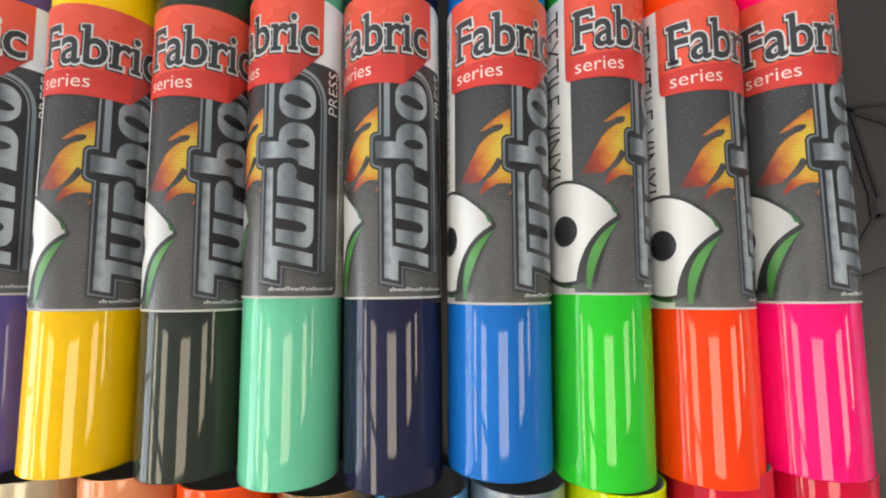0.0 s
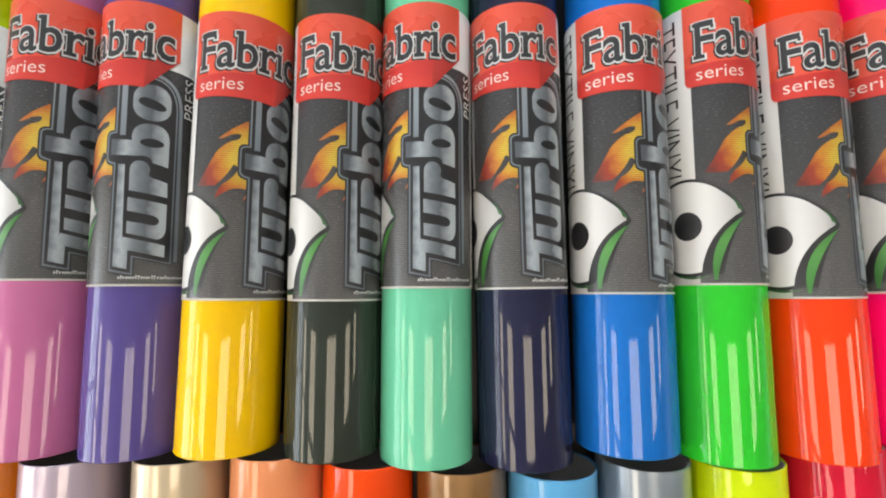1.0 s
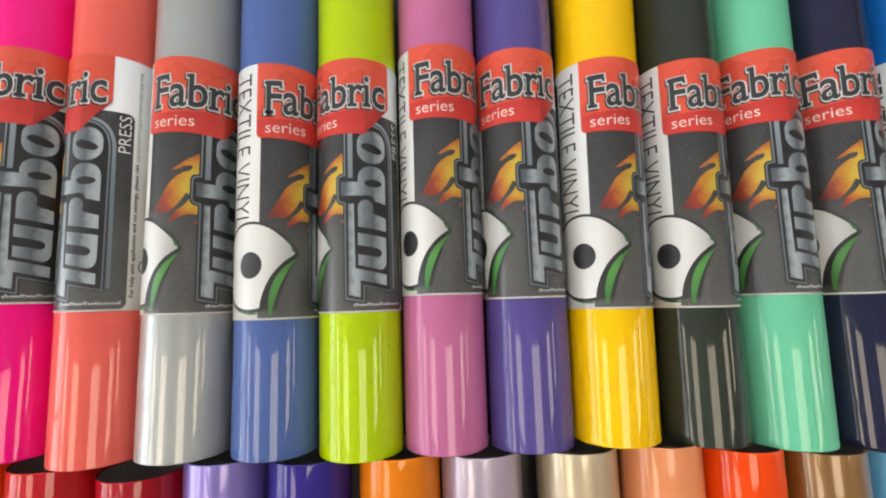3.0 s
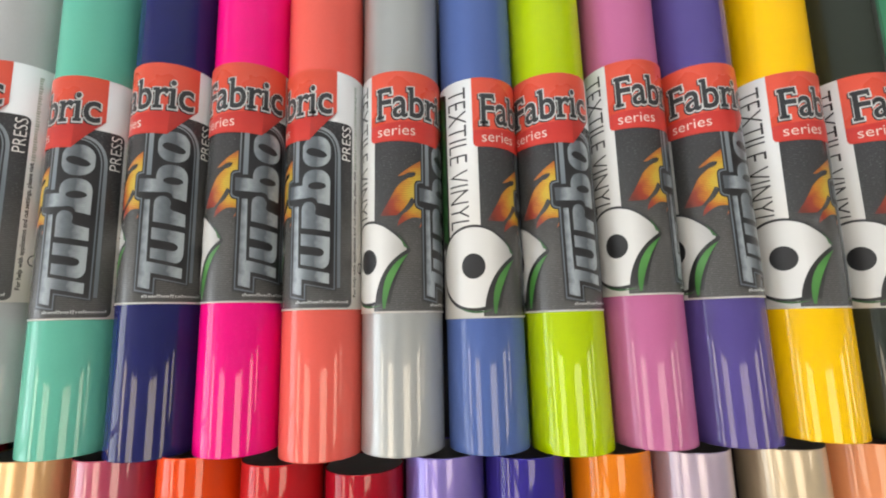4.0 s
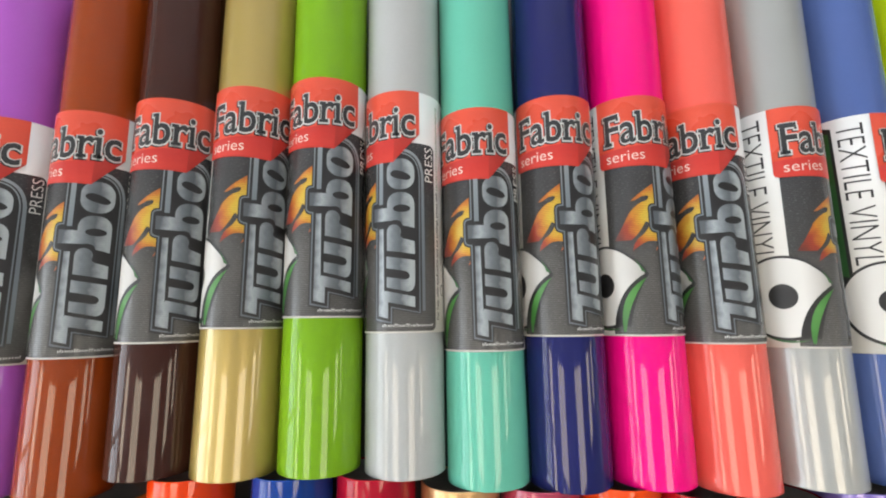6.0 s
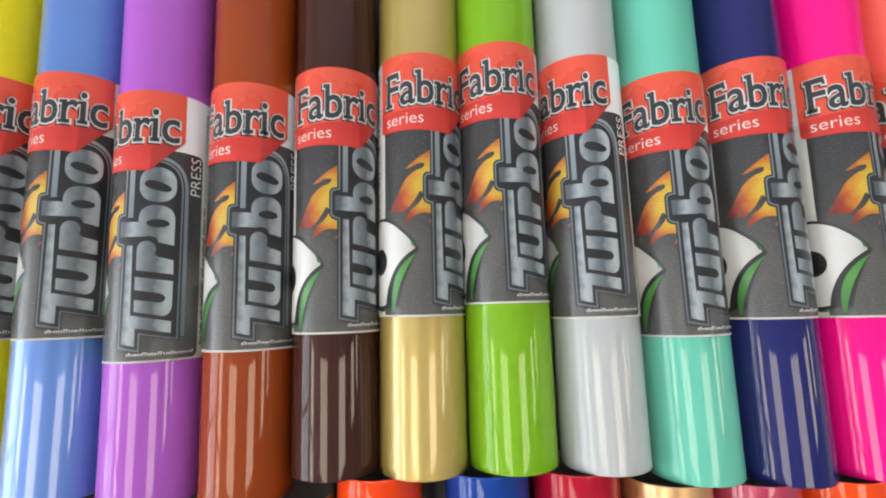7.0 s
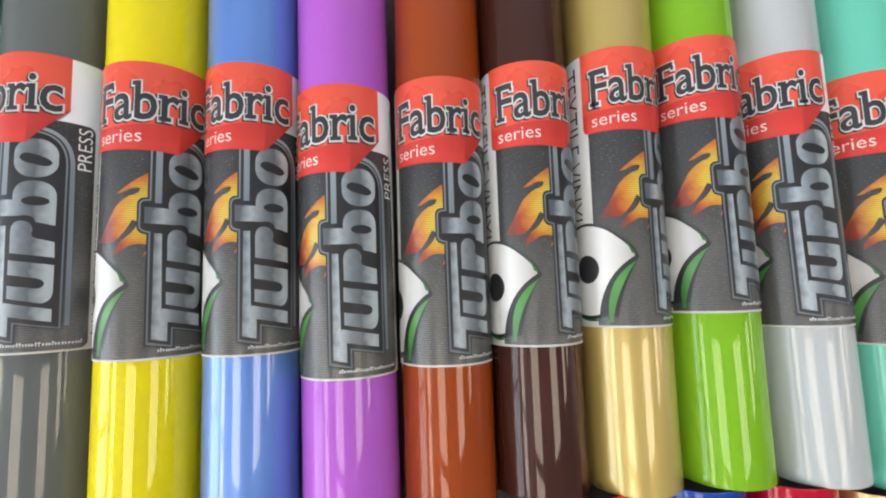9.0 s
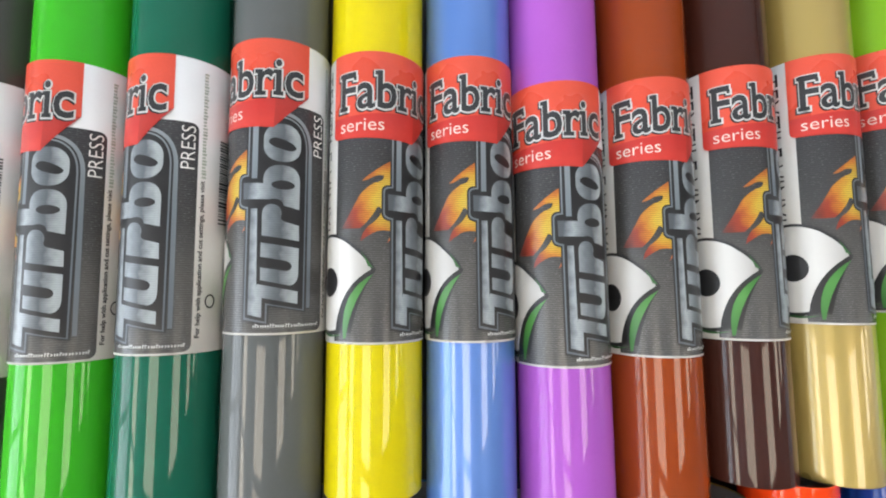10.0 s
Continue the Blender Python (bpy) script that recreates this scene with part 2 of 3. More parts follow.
# the table
table = tagged(new("table"), "long black table with thin inlaid lines on its top", "table")
table.location = (-0.65, -0.05, ZF)
slab("tabletop", -0.98, 0.98, -0.52, 0.42, 0.71, 0.75, TABLE, table, 0.004)
for sx in (-0.9, 0.9):
    for sy in (-0.44, 0.34):
        slab("leg", sx - 0.03, sx + 0.03, sy - 0.03, sy + 0.03, 0.0, 0.71, WOOD, table, 0.003)


def inlay(x0, y0, x1, y1, w=0.003):
    bm = bmesh.new()
    a, b = Vector((x0, y0, 0)), Vector((x1, y1, 0))
    d = (b - a).normalized()
    s = Vector((-d.y, d.x, 0)) * w / 2
    vs = [bm.verts.new(p + Vector((0, 0, z))) for z in (0.0, 0.0008) for p in (a - s, b - s, b + s, a + s)]
    for f in ((4, 5, 6, 7), (0, 1, 5, 4), (1, 2, 6, 5), (2, 3, 7, 6), (3, 0, 4, 7)):
        bm.faces.new([vs[i] for i in f])
    ob = part("inlay_line", bm, TABLE_LINE, table)
    ob.location = (0.65, 0.05, 0.75)


INLAYS = ((0.0552, 0.1010, 0.150, 0.1084, 0.0026), (0.0552, 0.1010, 0.150, 0.0665, 0.0026), (0.0545, 0.1015, 0.0672, 0.0508, 0.0030), (0.0592, 0.1000, 0.0712, 0.0508, 0.0022),
          (0.0676, 0.0508, 0.0683, 0.0404, 0.0050), (0.0683, 0.0404, 0.0470, 0.0080, 0.0026), (0.0683, 0.0404, 0.140, 0.0580, 0.0026), (0.0573, 0.0066, 0.150, 0.0415, 0.0026),
          (0.0470, 0.0080, 0.0573, 0.0066, 0.0026))
for a in INLAYS:
    inlay(*a)

from mathutils.geometry import tessellate_polygon

# ---- the printed label, drawn flat in millimetres, then wrapped round a roll ----
R = 0.0236
LAB = 142.0
U = 23.6


def flat(points):
    bm = bmesh.new()
    return add_flat(bm, points)


def add_flat(bm, points):
    vs = [bm.verts.new((x, y, 0)) for x, y in points]
    for tri in tessellate_polygon([[Vector((x, y, 0)) for x, y in points]]):
        bm.faces.new([vs[i] for i in tri])
    return bm


def rect(x0, x1, y0, y1):
    return [(x0, y0), (x1, y0), (x1, y1), (x0, y1)]


def rounded(x0, x1, y0, y1, r, n=6, corners=(1, 1, 1, 1)):
    pts = []
    for k, (cx, cy, a) in enumerate(((x0 + r, y0 + r, 180), (x1 - r, y0 + r, 270), (x1 - r, y1 - r, 0), (x0 + r, y1 - r, 90))):
        if corners[k]:
            pts += [(cx + r * math.cos(radians(a + 90 * i / n)), cy + r * math.sin(radians(a + 90 * i / n))) for i in range(n + 1)]
        else:
            pts.append(((x0, x1, x1, x0)[k], (y0, y0, y1, y1)[k]))
    return pts


def arc(cx, cy, rx, ry, a0, a1, n=24):
    return [(cx + rx * math.cos(radians(a0 + (a1 - a0) * i / n)), cy + ry * math.sin(radians(a0 + (a1 - a0) * i / n))) for i in range(n + 1)]


def curve3(p, q, r, n=10):
    """A bend from p to r, pulled towards q."""
    return [((1 - t) ** 2 * p[0] + 2 * t * (1 - t) * q[0] + t * t * r[0], (1 - t) ** 2 * p[1] + 2 * t * (1 - t) * q[1] + t * t * r[1])
            for t in (i / n for i in range(n + 1))]


def ring(outer, inner):
    """A flat band between two outlines with the same number of points."""
    bm = bmesh.new()
    a = [bm.verts.new((x, y, 0)) for x, y in outer]
    b = [bm.verts.new((x, y, 0)) for x, y in inner]
    for i in range(len(a)):
        j = (i + 1) % len(a)
        bm.faces.new((a[i], a[j], b[j], b[i]))
    return bm


def writing(text, x0, x1, y0, y1, turn=0, grow=0.0, pad=0.0, shear=0.0, space=1.0):
    """Flat lettering that fills the given box; turn in degrees; grow thickens the strokes."""
    cu = bpy.data.curves.new("lettering", "FONT")
    cu.body, cu.size, cu.offset, cu.resolution_u, cu.shear, cu.space_character = text, 1.0, 0.0, 3, shear, space
    ob = bpy.data.objects.new("lettering", cu)
    base = bpy.data.meshes.new_from_object(ob)
    co = np.array([v.co[:2] for v in base.vertices])
    lo, hi = co.min(0), co.max(0)
    if grow:
        cu.offset = grow
        base = bpy.data.meshes.new_from_object(ob)
    bm = bmesh.new()
    bm.from_mesh(base)
    bpy.data.objects.remove(ob)
    wide, high = (x1 - x0, y1 - y0) if turn == 0 else (y1 - y0, x1 - x0)
    for v in bm.verts:
        p = (v.co.x - lo[0]) / (hi[0] - lo[0]) * wide
        q = (v.co.y - lo[1]) / (hi[1] - lo[1]) * high
        if turn == 90:
            p, q = high - q, p
        elif turn == -90:
            p, q = q, wide - p
        v.co = (x0 + p, y0 + q, 0)
    return bm


def wrapped(name, bm, mat, lift):
    """Cuts flat art into narrow strips and bends it round the roll; the flat place stays in the UV map."""
    bmesh.ops.triangulate(bm, faces=bm.faces[:])
    xs = [v.co.x for v in bm.verts]
    step = 1.5
    for k in range(math.floor(min(xs) / step) + 1, math.ceil(max(xs) / step)):
        bmesh.ops.bisect_plane(bm, geom=bm.verts[:] + bm.edges[:] + bm.faces[:], plane_co=(k * step, 0, 0), plane_no=(1, 0, 0), dist=1e-4)
    uv = bm.loops.layers.uv.new("flat")
    for f in bm.faces:
        for lp in f.loops:
            lp[uv].uv = lp.vert.co.xy
    rad = R + lift * 1e-5
    for v in bm.verts:
        a = v.co.x / U
        v.co = (rad * math.sin(a), v.co.y / 1000, rad * math.cos(a))
    bm.normal_update()
    for f in bm.faces:
        c = f.calc_center_median()
        if f.normal.x * c.x + f.normal.z * c.z < 0:
            f.normal_flip()
        f.smooth = True
    return mesh_of(name, bm, mat)


ART = []


def art(name, bm, mat, lift, label=""):
    ART.append((name, wrapped(name, bm, mat, lift), label))


def tidy(points):
    out = []
    for p in points:
        if not out or abs(p[0] - out[-1][0]) + abs(p[1] - out[-1][1]) > 0.05:
            out.append(p)
    return out


# charcoal panel with rounded outer corners
charcoal = [(3.0, 1.0)] + rounded(3.0, 68.2, 1.0, 109.8, 3.4, corners=(0, 1, 1, 0))[1:]
art("charcoal_panel", flat(charcoal), BLACK, 14)
art("charcoal_sheen", flat(tidy(curve3((60.6, 12), (60.6, 62), (60.2, 90)) + curve3((60.2, 90), (59.0, 106), (44, 106.4))[1:] + curve3((44, 104.6), (57.0, 104.2), (58.4, 90)) + [(58.8, 12)])), FRAME_GREY, 17)
# red panel: square part, banded foot and folded corner
art("red_panel", flat([(57.6, LAB), (0.6, LAB), (0.6, 108.8), (42.6, 112.0), (57.6, 115.4)]), RED, 46)
art("red_band", flat([(0.6, 108.9), (0.6, 102)] + curve3((0.6, 102), (0.7, 98.8), (4.0, 98.8))[1:] + [(42.3, 97.8), (43.2, 113.4), (42.6, 112.1)]), RED_BAND, 46)
art("red_fold", flat([(42.9, 113.4), (42.3, 97.8), (57.6, 115.3)]), RED_FOLD, 49)


def rising(bm, slope, x0):
    for v in bm.verts:
        v.co.y += (v.co.x - x0) * slope
    return bm




def slab_word(x0, x1, y0, y1, grow, widen):
    """The heavy word with slab feet under its upright strokes; widen thickens the slabs as grow does the strokes."""
    bm = rising(writing("Fabric", x0, x1, y0, y1, grow=grow), 0.03, 7)
    w, h = x1 - x0, y1 - y0
    slabs = ((-0.022, 0.074, 0.0), (-0.022, 0.020, 0.905), (0.140, 0.164, 0.79), (0.350, 0.395, 0.905), (0.568, 0.668, 0.0), (0.566, 0.600, 0.585),
             (0.738, 0.822, 0.0), (0.736, 0.770, 0.575))
    for a, b, c in slabs:
        p, q = x0 + a * w - widen, x0 + b * w + widen
        r = y0 + c * h + (p - 7) * 0.03
        add_flat(bm, rect(p, q, r - widen, r + 0.100 * h + widen))
    return bm


art("lettering_shadow", slab_word(5.7, 54.1, 111.9, 130.5, 0.046, 0.95), INK, 52)
art("lettering_edge", slab_word(6.3, 54.7, 112.5, 131.1, 0.040, 0.80), PALE, 55)
art("lettering", slab_word(6.1, 54.5, 112.7, 131.3, 0.014, 0.1), DARK, 59, "dark bold slab word Fabric")
art("small_lettering", rising(writing("series", 5.6, 27.3, 101.6, 107.6, grow=-0.006), 0.03, 6), PALE_TEXT, 52, "cream word series")
# upright words
art("textile_lettering", writing("TEXTILE VINYL", -16.2, -3.2, 50.5, 137.2, turn=-90, grow=-0.011), INK, 18, "thin black words TEXTILE VINYL")
art("press_lettering", writing("PRESS", 61.0, 66.9, 87.0, 108.2, turn=90, shear=0.0, grow=-0.010), PRINT_WHITE, 24, "white word PRESS")
# flame of three tongues
flame = ([(31.5, 89.9), (36, 91), (36.5, 57)] + curve3((36.5, 57), (33.5, 55), (29.0, 50.9))[1:] + curve3((29.0, 50.9), (30.5, 54), (31.2, 56.2))[1:]
         + curve3((31.2, 56.2), (25.5, 57.6), (22.0, 55.0))[1:] + curve3((22.0, 55.0), (19.5, 53.6), (17.0, 51.6))[1:] + curve3((17.0, 51.6), (17.2, 55.0), (20.4, 58.6))[1:]
         + curve3((20.4, 58.6), (24.5, 61.0), (26.4, 65.0))[1:] + curve3((26.4, 65.0), (26.6, 67.8), (24.4, 67.4))[1:] + curve3((24.4, 67.4), (21.5, 61.5), (16.6, 57.6))[1:]
         + curve3((16.6, 57.6), (12.0, 57.4), (7.0, 58.0))[1:] + curve3((7.0, 58.0), (11.6, 64.2), (16.0, 72.6))[1:] + curve3((16.0, 72.6), (19.6, 77.0), (23.5, 78.8))[1:]
         + curve3((23.5, 78.8), (27.6, 79.6), (27.3, 82.2))[1:] + curve3((27.3, 82.2), (24.0, 82.6), (21.5, 80.9))[1:] + curve3((21.5, 80.9), (19.6, 79.8), (17.2, 79.6))[1:]
         + curve3((17.2, 79.6), (22.5, 84.4), (31.5, 89.9))[1:-1])


def lower(points):
    return [(x, 87.8 - (89.7 - y) * 1.04) for x, y in points]


art("flame", flat(lower(tidy(flame))), FLAME, 16, "red to yellow printed flame")
# round emblem: white disc with a dark dot and a green leaf edge
tip, foot = (22.0, 34.9), (3.6, 5.8)
rim = arc(-2.0, 28.4, 22.6, 22.8, -75, -313, 40)
disc = tidy(rim + curve3(rim[-1], (20.0, 40.0), tip)[1:] + curve3(tip, (6.6, 26), foot)[1:-1])
outer = arc(-2.0, 28.2, 24.2, 24.5, -66, -315, 40)
art("emblem_outline", flat(tidy(outer + curve3(outer[-1], (20.8, 42.0), (24.2, 34.6))[1:] + curve3((24.2, 34.6), (15.4, 21.5), (12.2, 1.4))[1:-1])), INK, 17)
art("emblem_leaf", flat(tidy([(23.0, 32.8)] + curve3((23.0, 32.8), (6.4, 23.5), (8.8, 2.6))[1:] + curve3((8.8, 2.6), (9.4, 2.2), (10.2, 2.6))[1:] + curve3((10.2, 2.6), (13.0, 20.0), (23.0, 32.8))[1:-1])), GREEN, 26)
art("emblem_crest", flat(tidy([(22.9, 35.6)] + curve3((22.9, 35.6), (19.6, 40.6), (17.2, 43.4))[1:] + curve3((17.2, 43.4), (20.0, 38.6), (20.6, 35.8))[1:-1])), GREEN_DARK, 26)
art("emblem_base_leaf", flat(tidy([(-12, 6.2)] + curve3((-12, 6.2), (-2, 2.6), (8.2, 4.6))[1:] + curve3((8.2, 4.6), (2, 2.2), (-3, 3.0))[1:] + curve3((-3, 3.0), (-8, 3.6), (-12, 6.2))[1:-1])), GREEN_DARK, 24)
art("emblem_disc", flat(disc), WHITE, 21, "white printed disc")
art("emblem_dot", flat(arc(-2.0, 29.0, 6.9, 7.2, 0, 345, 23)), INK, 26)
art("green_bar_outline", flat([(-28.0, 40), (-17.8, 42), (-18.4, 136.5), (-29.2, 141)]), INK, 14)
art("green_bar", flat([(-26.6, 46), (-19.6, 44), (-20.0, 133.5), (-27.6, 137.5)]), GREEN_DARK, 18)
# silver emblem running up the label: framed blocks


def logo(g):
    """Outline of the upright blocks, thickened by g."""
    return tidy([(31.8 - g, 7.8 - g * 1.3), (41.0 + g, 5.9 - g * 1.3), (41.0 + g, 14.3 - g), (57.0 + g, 11.2 - g), (57.2 + g, 88)]
                + curve3((57.2 + g, 88), (57.0 + g, 103.4 + g), (44, 103.2 + g))[1:] + [(31.6 - g, 103.0 + g), (31.6 - g, 74.2 + g)]
                + curve3((31.6 - g, 74.2 + g), (27.6 - g, 74.4 + g), (27.6 - g, 72))[1:] + curve3((27.6 - g, 62), (27.6 - g, 59.6 - g), (31.6 - g, 59.2 - g)) + [(31.7 - g, 24), (31.7 - g, 23)])


art("logo_backing", flat(logo(1.3)), INK, 20)
art("logo_edge", flat(logo(0.5)), FRAME_GREY, 24, "grey silver edge line")
art("logo_field", flat(logo(-0.2)), INK, 28)
art("logo_stripe", flat(rect(33.2, 35.8, 73.0, 99.5)), FRAME_GREY, 32)
art("logo_stripe", flat([(33.2, 58.6), (33.2, 22.0), (36.8, 22.0), (36.2, 58.6)]), SILVER, 32)
# round block and its dark slot
art("silver_block", flat(tidy(rounded(38.3, 54.4, 81.3, 99.8, 7.4, 10))), SILVER, 38, "silver gradient block")
art("dark_slot", flat(tidy(curve3((40.4, 90.6), (41.2, 94.2), (47.0, 92.0)) + curve3((47.0, 92.0), (51.6, 90.6), (52.4, 88.6))[1:] + curve3((52.4, 88.6), (51.4, 85.8), (46.4, 87.4))[1:] + curve3((46.4, 87.4), (41.6, 88.2), (40.4, 90.6))[1:-1])), INK, 43)
# block with an arm to the side and its dark slot
art("silver_block", flat(tidy([(29.2, 71.0), (38.6, 70.6)] + curve3((38.6, 70.6), (37.8, 79.6), (46.4, 79.7))[1:] + curve3((46.4, 79.7), (54.4, 79.6), (54.3, 71.5))[1:]
                              + [(54.2, 58.8), (47.5, 60.2)] + curve3((47.5, 60.2), (46.6, 64.4), (41.0, 63.0))[1:] + [(29.4, 63.2)])), SILVER, 38)
art("dark_slot", flat(arc(47.0, 70.1, 5.0, 2.2, 0, 340, 17)), INK, 43)
# stepped block
art("silver_block", flat(tidy([(38.5, 45.9), (54.4, 43.7), (54.2, 51.0), (48.0, 52.6)] + curve3((48.0, 52.6), (45.6, 53.4), (46.6, 56.0))[1:] + curve3((46.6, 56.0), (46.6, 60.6), (42.2, 60.8))[1:]
                              + curve3((42.2, 60.8), (38.2, 60.4), (38.4, 55.0))[1:])), SILVER, 38)
# block open to the side
art("silver_block", flat(tidy([(38.4, 25.2), (50.6, 22.6)] + curve3((50.6, 22.6), (54.2, 23.2), (54.4, 28.4))[1:] + [(54.4, 40.2), (38.2, 42.6), (38.2, 36.0), (48.6, 34.2)]
                              + curve3((48.6, 34.2), (51.6, 33.2), (51.4, 31.4))[1:] + curve3((51.4, 31.4), (50.8, 29.0), (48.0, 29.6))[1:] + [(38.3, 31.0)])), SILVER, 38)
# foot block
art("silver_block", flat([(33.2, 22.0), (33.2, 9.4), (39.3, 8.0), (39.3, 17.0), (54.3, 14.0), (54.3, 19.8), (37.0, 23.4), (36.8, 22.0)]), SILVER, 38)
# web line as one bar, small print
rnd = random.Random(8)
bm = bmesh.new()
pen = 35.8
while pen < 66.2:
    high = rnd.choice((1.3, 1.3, 1.3, 1.9))
    add_flat(bm, rect(pen, pen + 0.36, 3.3, 3.3 + high))
    add_flat(bm, rect(pen + 0.36, pen + 0.80, 3.3 + high - 0.75, 3.3 + high - 0.35))
    pen += rnd.choice((0.95, 1.05, 1.25))
art("web_line", bm, PALE, 24)
art("small_print", writing("For help with application and cut settings, please visit", 69.4, 72.0, 7.0, 82.0, turn=90, grow=0.026), INK, 18, "tiny upright help text")
bm = bmesh.new()
for k in range(33):
    add_flat(bm, rect(69.9, 71.5 + rnd.choice((0.0, 0.4)), 83.4 + k * 1.62, 83.4 + k * 1.62 + rnd.uniform(0.7, 1.2)))
art("green_print_line", bm, PRINT_GREEN_GREY, 18)
art("round_mark", ring(arc(76.0, 24.0, 2.6, 3.4, 0, 330, 11), arc(76.0, 24.0, 2.0, 2.7, 0, 330, 11)), INK, 18)
rnd = random.Random(5)
bm = bmesh.new()
y = 62.0
while y < 104.0:
    w = rnd.choice((0.4, 0.4, 0.8, 1.2))
    add_flat(bm, rect(79, 94, y, y + w))
    y += w + rnd.choice((0.5, 0.8, 1.1))
art("barcode", bm, INK, 18, "black stripes of a barcode")
for col in (83, 86, 89):
    art("fine_print_bar", flat(rect(col, col + 0.9, 6 + (col % 5), 52 - (col % 7))), PALE, 18)

# the paper itself, once round with a lapped seam
bm = bmesh.new()
nseg = 96
a0, a1 = -33.5 / U, 2 * math.pi - 33.7 / U
rows = []
for rad, yy in ((R + 2e-5, 0.0), (R + 1e-4, 0.0), (R + 1e-4, LAB / 1000), (R + 2e-5, LAB / 1000)):
    rows.append([bm.verts.new((rad * math.sin(a0 + (a1 - a0) * i / nseg), yy, rad * math.cos(a0 + (a1 - a0) * i / nseg))) for i in range(nseg + 1)])
for j in range(3):
    for i in range(nseg):
        f = bm.faces.new((rows[j][i], rows[j][i + 1], rows[j + 1][i + 1], rows[j + 1][i]))
        f.smooth = j == 1
bmesh.ops.recalc_face_normals(bm, faces=bm.faces[:])
for f in bm.faces:
    c = f.calc_center_median()
    if abs(f.normal.y) < 0.5 and f.normal.x * c.x + f.normal.z * c.z < 0:
        f.normal_flip()
PAPER_MESH = mesh_of("label", bm, PAPER)


# ---- the rolls ----
def tube(bm, rad, wall, y0, y1, seed, seg=72):
    """A wound sheet: outer skin with a lapped seam on its underside, rounded lip, inner skin."""
    rn = random.Random(seed)
    ph, ov = rn.uniform(0, 6.28), rn.uniform(0.00005, 0.00022)
    ph3, ov3 = rn.uniform(0, 6.28), rn.uniform(0.00003, 0.00010)
    lip = 0.0003
    prof = [(rad - wall, y0 + 0.12), (rad - wall, y0 + lip), (rad - wall + lip, y0), (rad - lip, y0), (rad, y0 + lip), (rad, y0 + 2 * lip), (rad, y0 + 4 * lip)]
    prof += [(rad, y0 + (y1 - y0) * k / 8) for k in range(1, 8)]
    prof += [(rad, y1 - 4 * lip), (rad, y1 - 2 * lip), (rad, y1 - lip), (rad - lip, y1), (rad - wall + lip, y1), (rad - wall, y1 - lip), (rad - wall, y0 + 0.12)]
    loops = []
    for r, y in prof[:-1]:
        loops.append([])
        for i in range(seg):
            a = 2 * math.pi * i / seg
            q = r + (ov * (math.cos(2 * (a - ph)) - 1) + ov3 * (math.cos(3 * (a - ph3) + 4 * y) - 1)) * (r / rad)
            loops[-1].append(bm.verts.new((q * math.sin(a), y, q * math.cos(a))))
    n = len(loops)
    for j in range(n):
        for i in range(seg):
            k = (i + 1) % seg
            f = bm.faces.new((loops[j][i], loops[(j + 1) % n][i], loops[(j + 1) % n][k], loops[j][k]))
            f.smooth = True
    bmesh.ops.recalc_face_normals(bm, faces=bm.faces[:])
    return bm


def labelled_roll(x, y, turn, end, skew, mat, colour, seed):
    thing = tagged(new("vinyl_roll"), colour + " glossy vinyl roll with a printed paper label", "vinyl roll", "labelled vinyl rolls in a row")
    fat = FATTER.get(colour, 1.0)
    thing.matrix_world = pose(x, y, R * fat, 0, 0, skew) @ Matrix.Diagonal((fat, 1.0, fat, 1.0))
    part("sheet", tube(bmesh.new(), R, 0.0010, end - y, end - y + 0.305, seed), mat, thing)
    part("backing_liner", tube(bmesh.new(), R - 0.00115, 0.0009, end - y + 0.0006, end - y + 0.3044, seed), HOLLOW, thing, "grey inner backing liner")
    paper = new("label", PAPER_MESH)
    tagged(paper, "white paper label printed in red, charcoal and silver")
    paper.parent = thing
    paper.rotation_euler = (0, turn, 0)
    for name, me, words in ART:
        ob = new(name, me)
        ob.parent = paper
        tagged(ob, words, kind="stuff" if name in ("barcode", "web_line", "green_print_line") else "")
    return thing


# rolls with more sheet wound on them
FATTER = {"bright blue": 1.05, "golden yellow": 1.03, "mid grey": 1.05, "bottle green": 1.04, "lemon yellow": 1.04, "lilac purple": 1.03, "silver grey": 1.03}
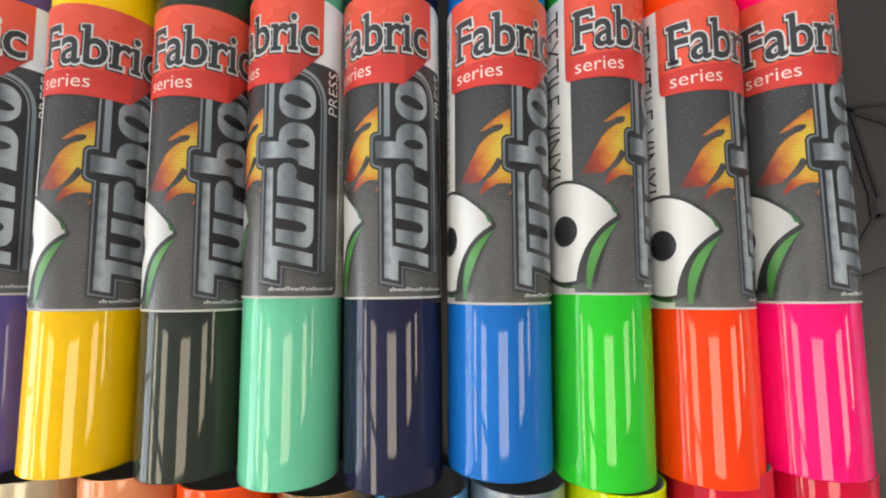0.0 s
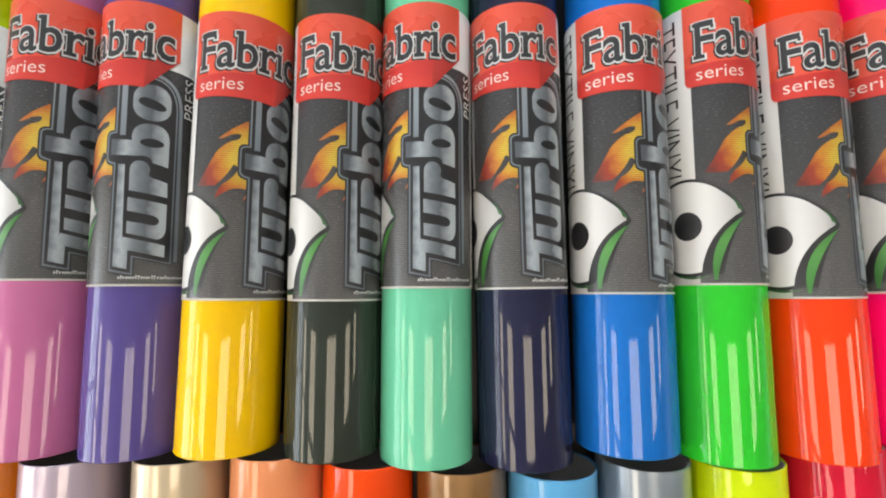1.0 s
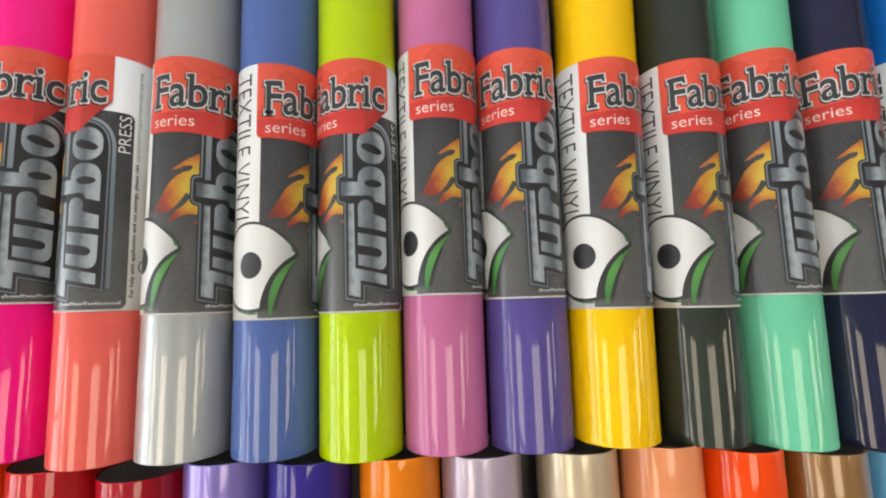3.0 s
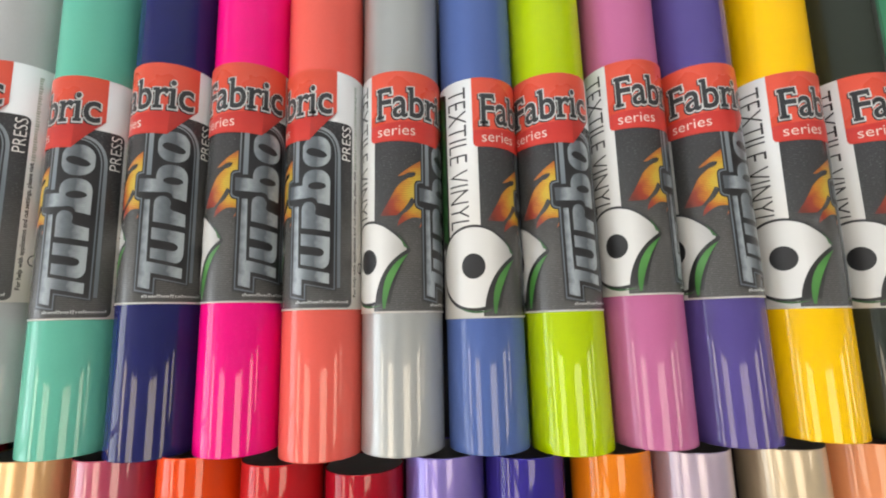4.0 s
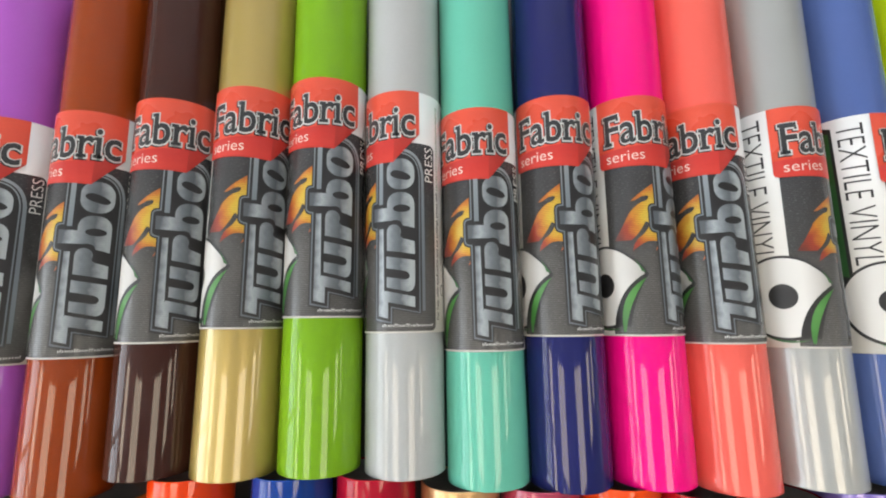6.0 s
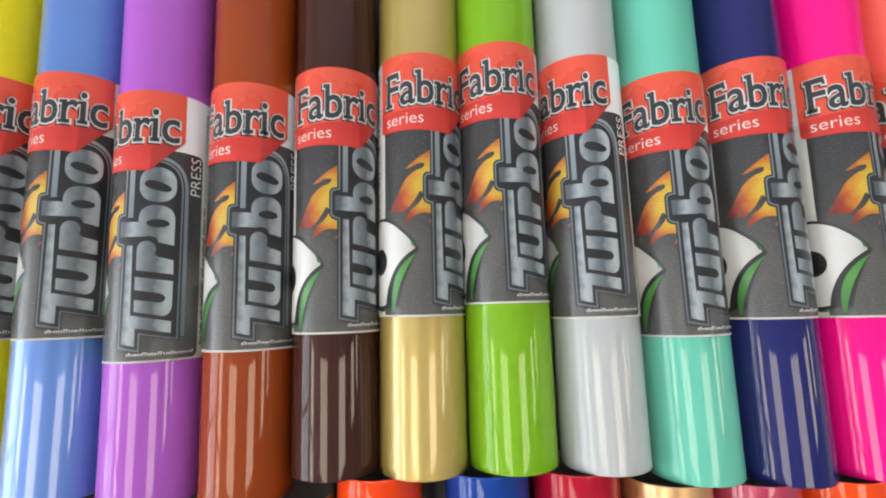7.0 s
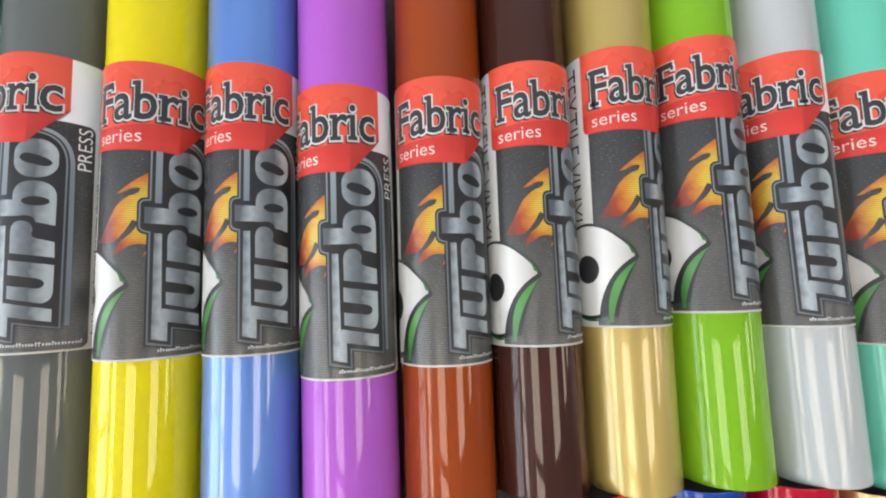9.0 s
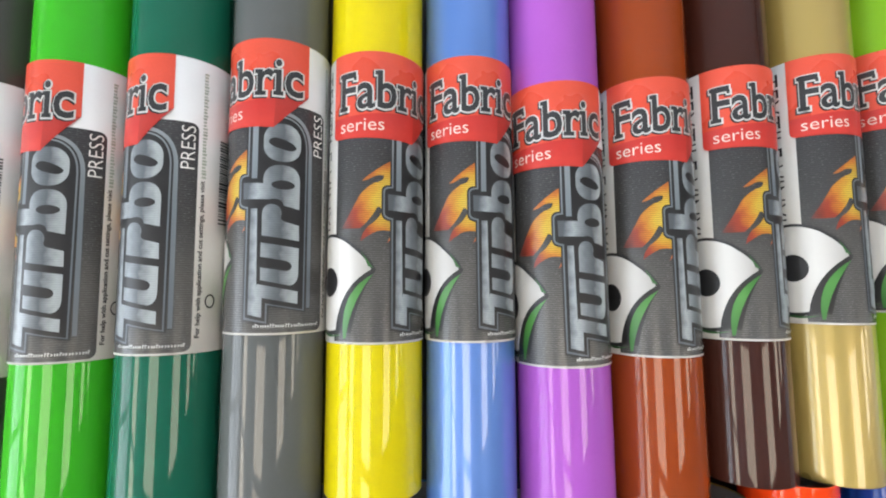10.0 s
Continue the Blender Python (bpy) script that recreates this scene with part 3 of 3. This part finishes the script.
# x, y of the label's lower edge, turn of the label, y of the near end, skew, colour
ROLLS = [
    (0.0054, -0.0038, -1.44, -0.0786, 0.6, "hot pink", (244, 0, 108)),
    (-0.0419, -0.0062, -1.00, -0.0821, 0.2, "neon orange", (255, 62, 0)),
    (-0.0892, 0.0004, -0.89, -0.0830, -0.4, "neon green", (36, 188, 46)),
    (-0.1382, -0.0036, -1.15, -0.0780, -0.3, "bright blue", (14, 102, 184)),
    (-0.1898, -0.0009, -1.44, -0.0841, 0.4, "dark navy", (32, 33, 58)),
    (-0.2386, -0.0003, -1.65, -0.0829, -0.2, "mint green", (102, 190, 152)),
    (-0.2861, -0.0061, -0.91, -0.0798, -0.3, "dark olive", (46, 52, 44)),
    (-0.3376, -0.0054, -0.77, -0.0773, -0.7, "golden yellow", (252, 190, 0)),
    (-0.3861, 0.0015, -1.39, -0.0790, 0.2, "violet blue", (84, 72, 136)),
    (-0.4340, 0.0044, -0.80, -0.0784, 0.1, "orchid pink", (186, 102, 146)),
    (-0.4821, -0.0037, -1.50, -0.0799, 0.4, "neon lime", (174, 200, 0)),
    (-0.5294, -0.0062, -0.25, -0.0779, 0.0, "slate blue", (78, 100, 158)),
    (-0.5785, -0.0022, -0.76, -0.0771, -0.3, "silver grey", (160, 163, 162)),
    (-0.6258, 0.0006, -1.95, -0.0788, 0.1, "coral", (230, 98, 88)),
    (-0.6730, 0.0056, -1.17, -0.0751, -0.1, "bright pink", (255, 12, 128)),
    (-0.7205, 0.0060, -1.44, -0.0755, 0.0, "royal navy", (32, 36, 92)),
    (-0.7678, -0.0016, -1.66, -0.0735, 0.4, "aqua teal", (98, 182, 160)),
    (-0.8153, 0.0091, -1.99, -0.0671, 0.3, "light grey", (172, 175, 176)),
    (-0.8639, 0.0179, -1.42, -0.0655, -0.0, "apple green", (116, 166, 30)),
    (-0.9110, 0.0124, -1.03, -0.0666, -0.5, "antique gold", (178, 154, 84)),
    (-0.9581, 0.0051, -1.07, -0.0655, -0.0, "dark brown", (60, 32, 26)),
    (-1.0055, -0.0024, -1.30, -0.0766, 0.0, "rust brown", (142, 60, 20)),
    (-1.0552, -0.0063, -1.55, -0.0762, 0.4, "lilac purple", (166, 88, 186)),
    (-1.1040, 0.0061, -1.27, -0.0731, -0.1, "cornflower blue", (88, 130, 204)),
    (-1.1536, 0.0062, -0.93, -0.0662, -0.2, "lemon yellow", (214, 198, 0)),
    (-1.2038, 0.0111, -1.64, -0.0730, 0.0, "mid grey", (94, 97, 97)),
    (-1.2540, 0.0024, -2.14, -0.0730, 0.2, "bottle green", (18, 95, 74)),
    (-1.3032, -0.0010, -1.90, -0.0730, 0.4, "grass green", (58, 175, 34)),
    (-1.3515, -0.0090, -3.00, -0.0730, 0.0, "charcoal grey", (70, 70, 68)),
]
PEARL = {"antique gold": 0.3, "cornflower blue": 0.25, "silver grey": 0.15}
for n, (x, y, turn, end, skew, colour, c) in enumerate(ROLLS):
    labelled_roll(x, y, turn, end, skew, vinyl("vinyl_" + colour.replace(" ", "_"), *c, metal=PEARL.get(colour, 0.0)), colour, n)

# the second row: plain rolls of metallic and plain vinyl, x, y of the near rim, colour, metal
LOW = [
    (0.0092, -0.0789, 0.0, "deep pink red", (205, 10, 55)),
    (-0.0365, -0.0764, 0.0, "crimson", (205, 20, 50)),
    (-0.0850, -0.0848, 0.0, "acid lime", (200, 222, 0)),
    (-0.1305, -0.0844, 0.5, "gunmetal", (130, 140, 150)),
    (-0.1760, -0.0882, 0.0, "sky blue", (90, 162, 208)),
    (-0.2215, -0.0855, 0.3, "bronze", (132, 92, 42)),
    (-0.2681, -0.0830, 0.0, "orange red", (238, 72, 10)),
    (-0.3137, -0.0790, 0.0, "peach", (222, 140, 95)),
    (-0.3614, -0.0805, 0.4, "champagne", (186, 168, 140)),
    (-0.4150, -0.0806, 0.3, "pale lilac", (172, 156, 174)),
    (-0.4606, -0.0797, 0.0, "amber orange", (225, 122, 20)),
    (-0.5101, -0.0804, 0.0, "indigo", (50, 40, 130)),
    (-0.5556, -0.0790, 0.4, "lavender", (122, 106, 180)),
    (-0.6011, -0.0857, 0.0, "dark red", (165, 15, 35)),
    (-0.6471, -0.0798, 0.0, "red", (190, 28, 36)),
    (-0.6926, -0.0747, 0.0, "flame orange", (228, 72, 20)),
    (-0.7381, -0.0748, 0.1, "raspberry", (165, 32, 74)),
    (-0.7836, -0.0737, 0.6, "rose gold", (208, 165, 115)),
    (-0.8314, -0.0670, 0.0, "ruby", (168, 16, 42)),
    (-0.8786, -0.0662, 0.0, "royal blue", (20, 62, 145)),
    (-0.9353, -0.0660, 0.0, "tangerine red", (232, 66, 20)),
    (-0.9821, -0.0779, 0.6, "pale gold", (192, 168, 92)),
    (-1.0319, -0.0803, 0.2, "azure", (40, 122, 182)),
    (-1.0810, -0.0804, 0.6, "silver", (192, 188, 182)),
    (-1.1310, -0.0742, 0.3, "light azure", (90, 150, 200)),
    (-1.1772, -0.0740, 0.4, "olive gold", (200, 200, 92)),
    (-1.2234, -0.0764, 0.5, "dusky blue", (70, 100, 160)),
    (-1.2700, -0.0764, 0.5, "teal foil", (40, 120, 110)),
]
RL = 0.0226
for n, (x, y, metal, colour, c) in enumerate(LOW):
    roll = tagged(new("vinyl_roll"), colour + (" metallic" if metal else " glossy") + " vinyl roll with a hollow open end", "vinyl roll", "unlabelled vinyl rolls in a row")
    roll.matrix_world = pose(x, y, RL, 0, 0, ((n * 37) % 11 - 5) * 0.12)
    part("sheet", tube(bmesh.new(), RL, 0.0008, -0.305, 0.0, 100 + n), vinyl("foil_" + colour.replace(" ", "_"), *c, metal=metal), roll)
    part("backing_liner", tube(bmesh.new(), RL - 0.00095, 0.0007, -0.3046, -0.0006, 100 + n), HOLLOW, roll, "grey inner backing liner")
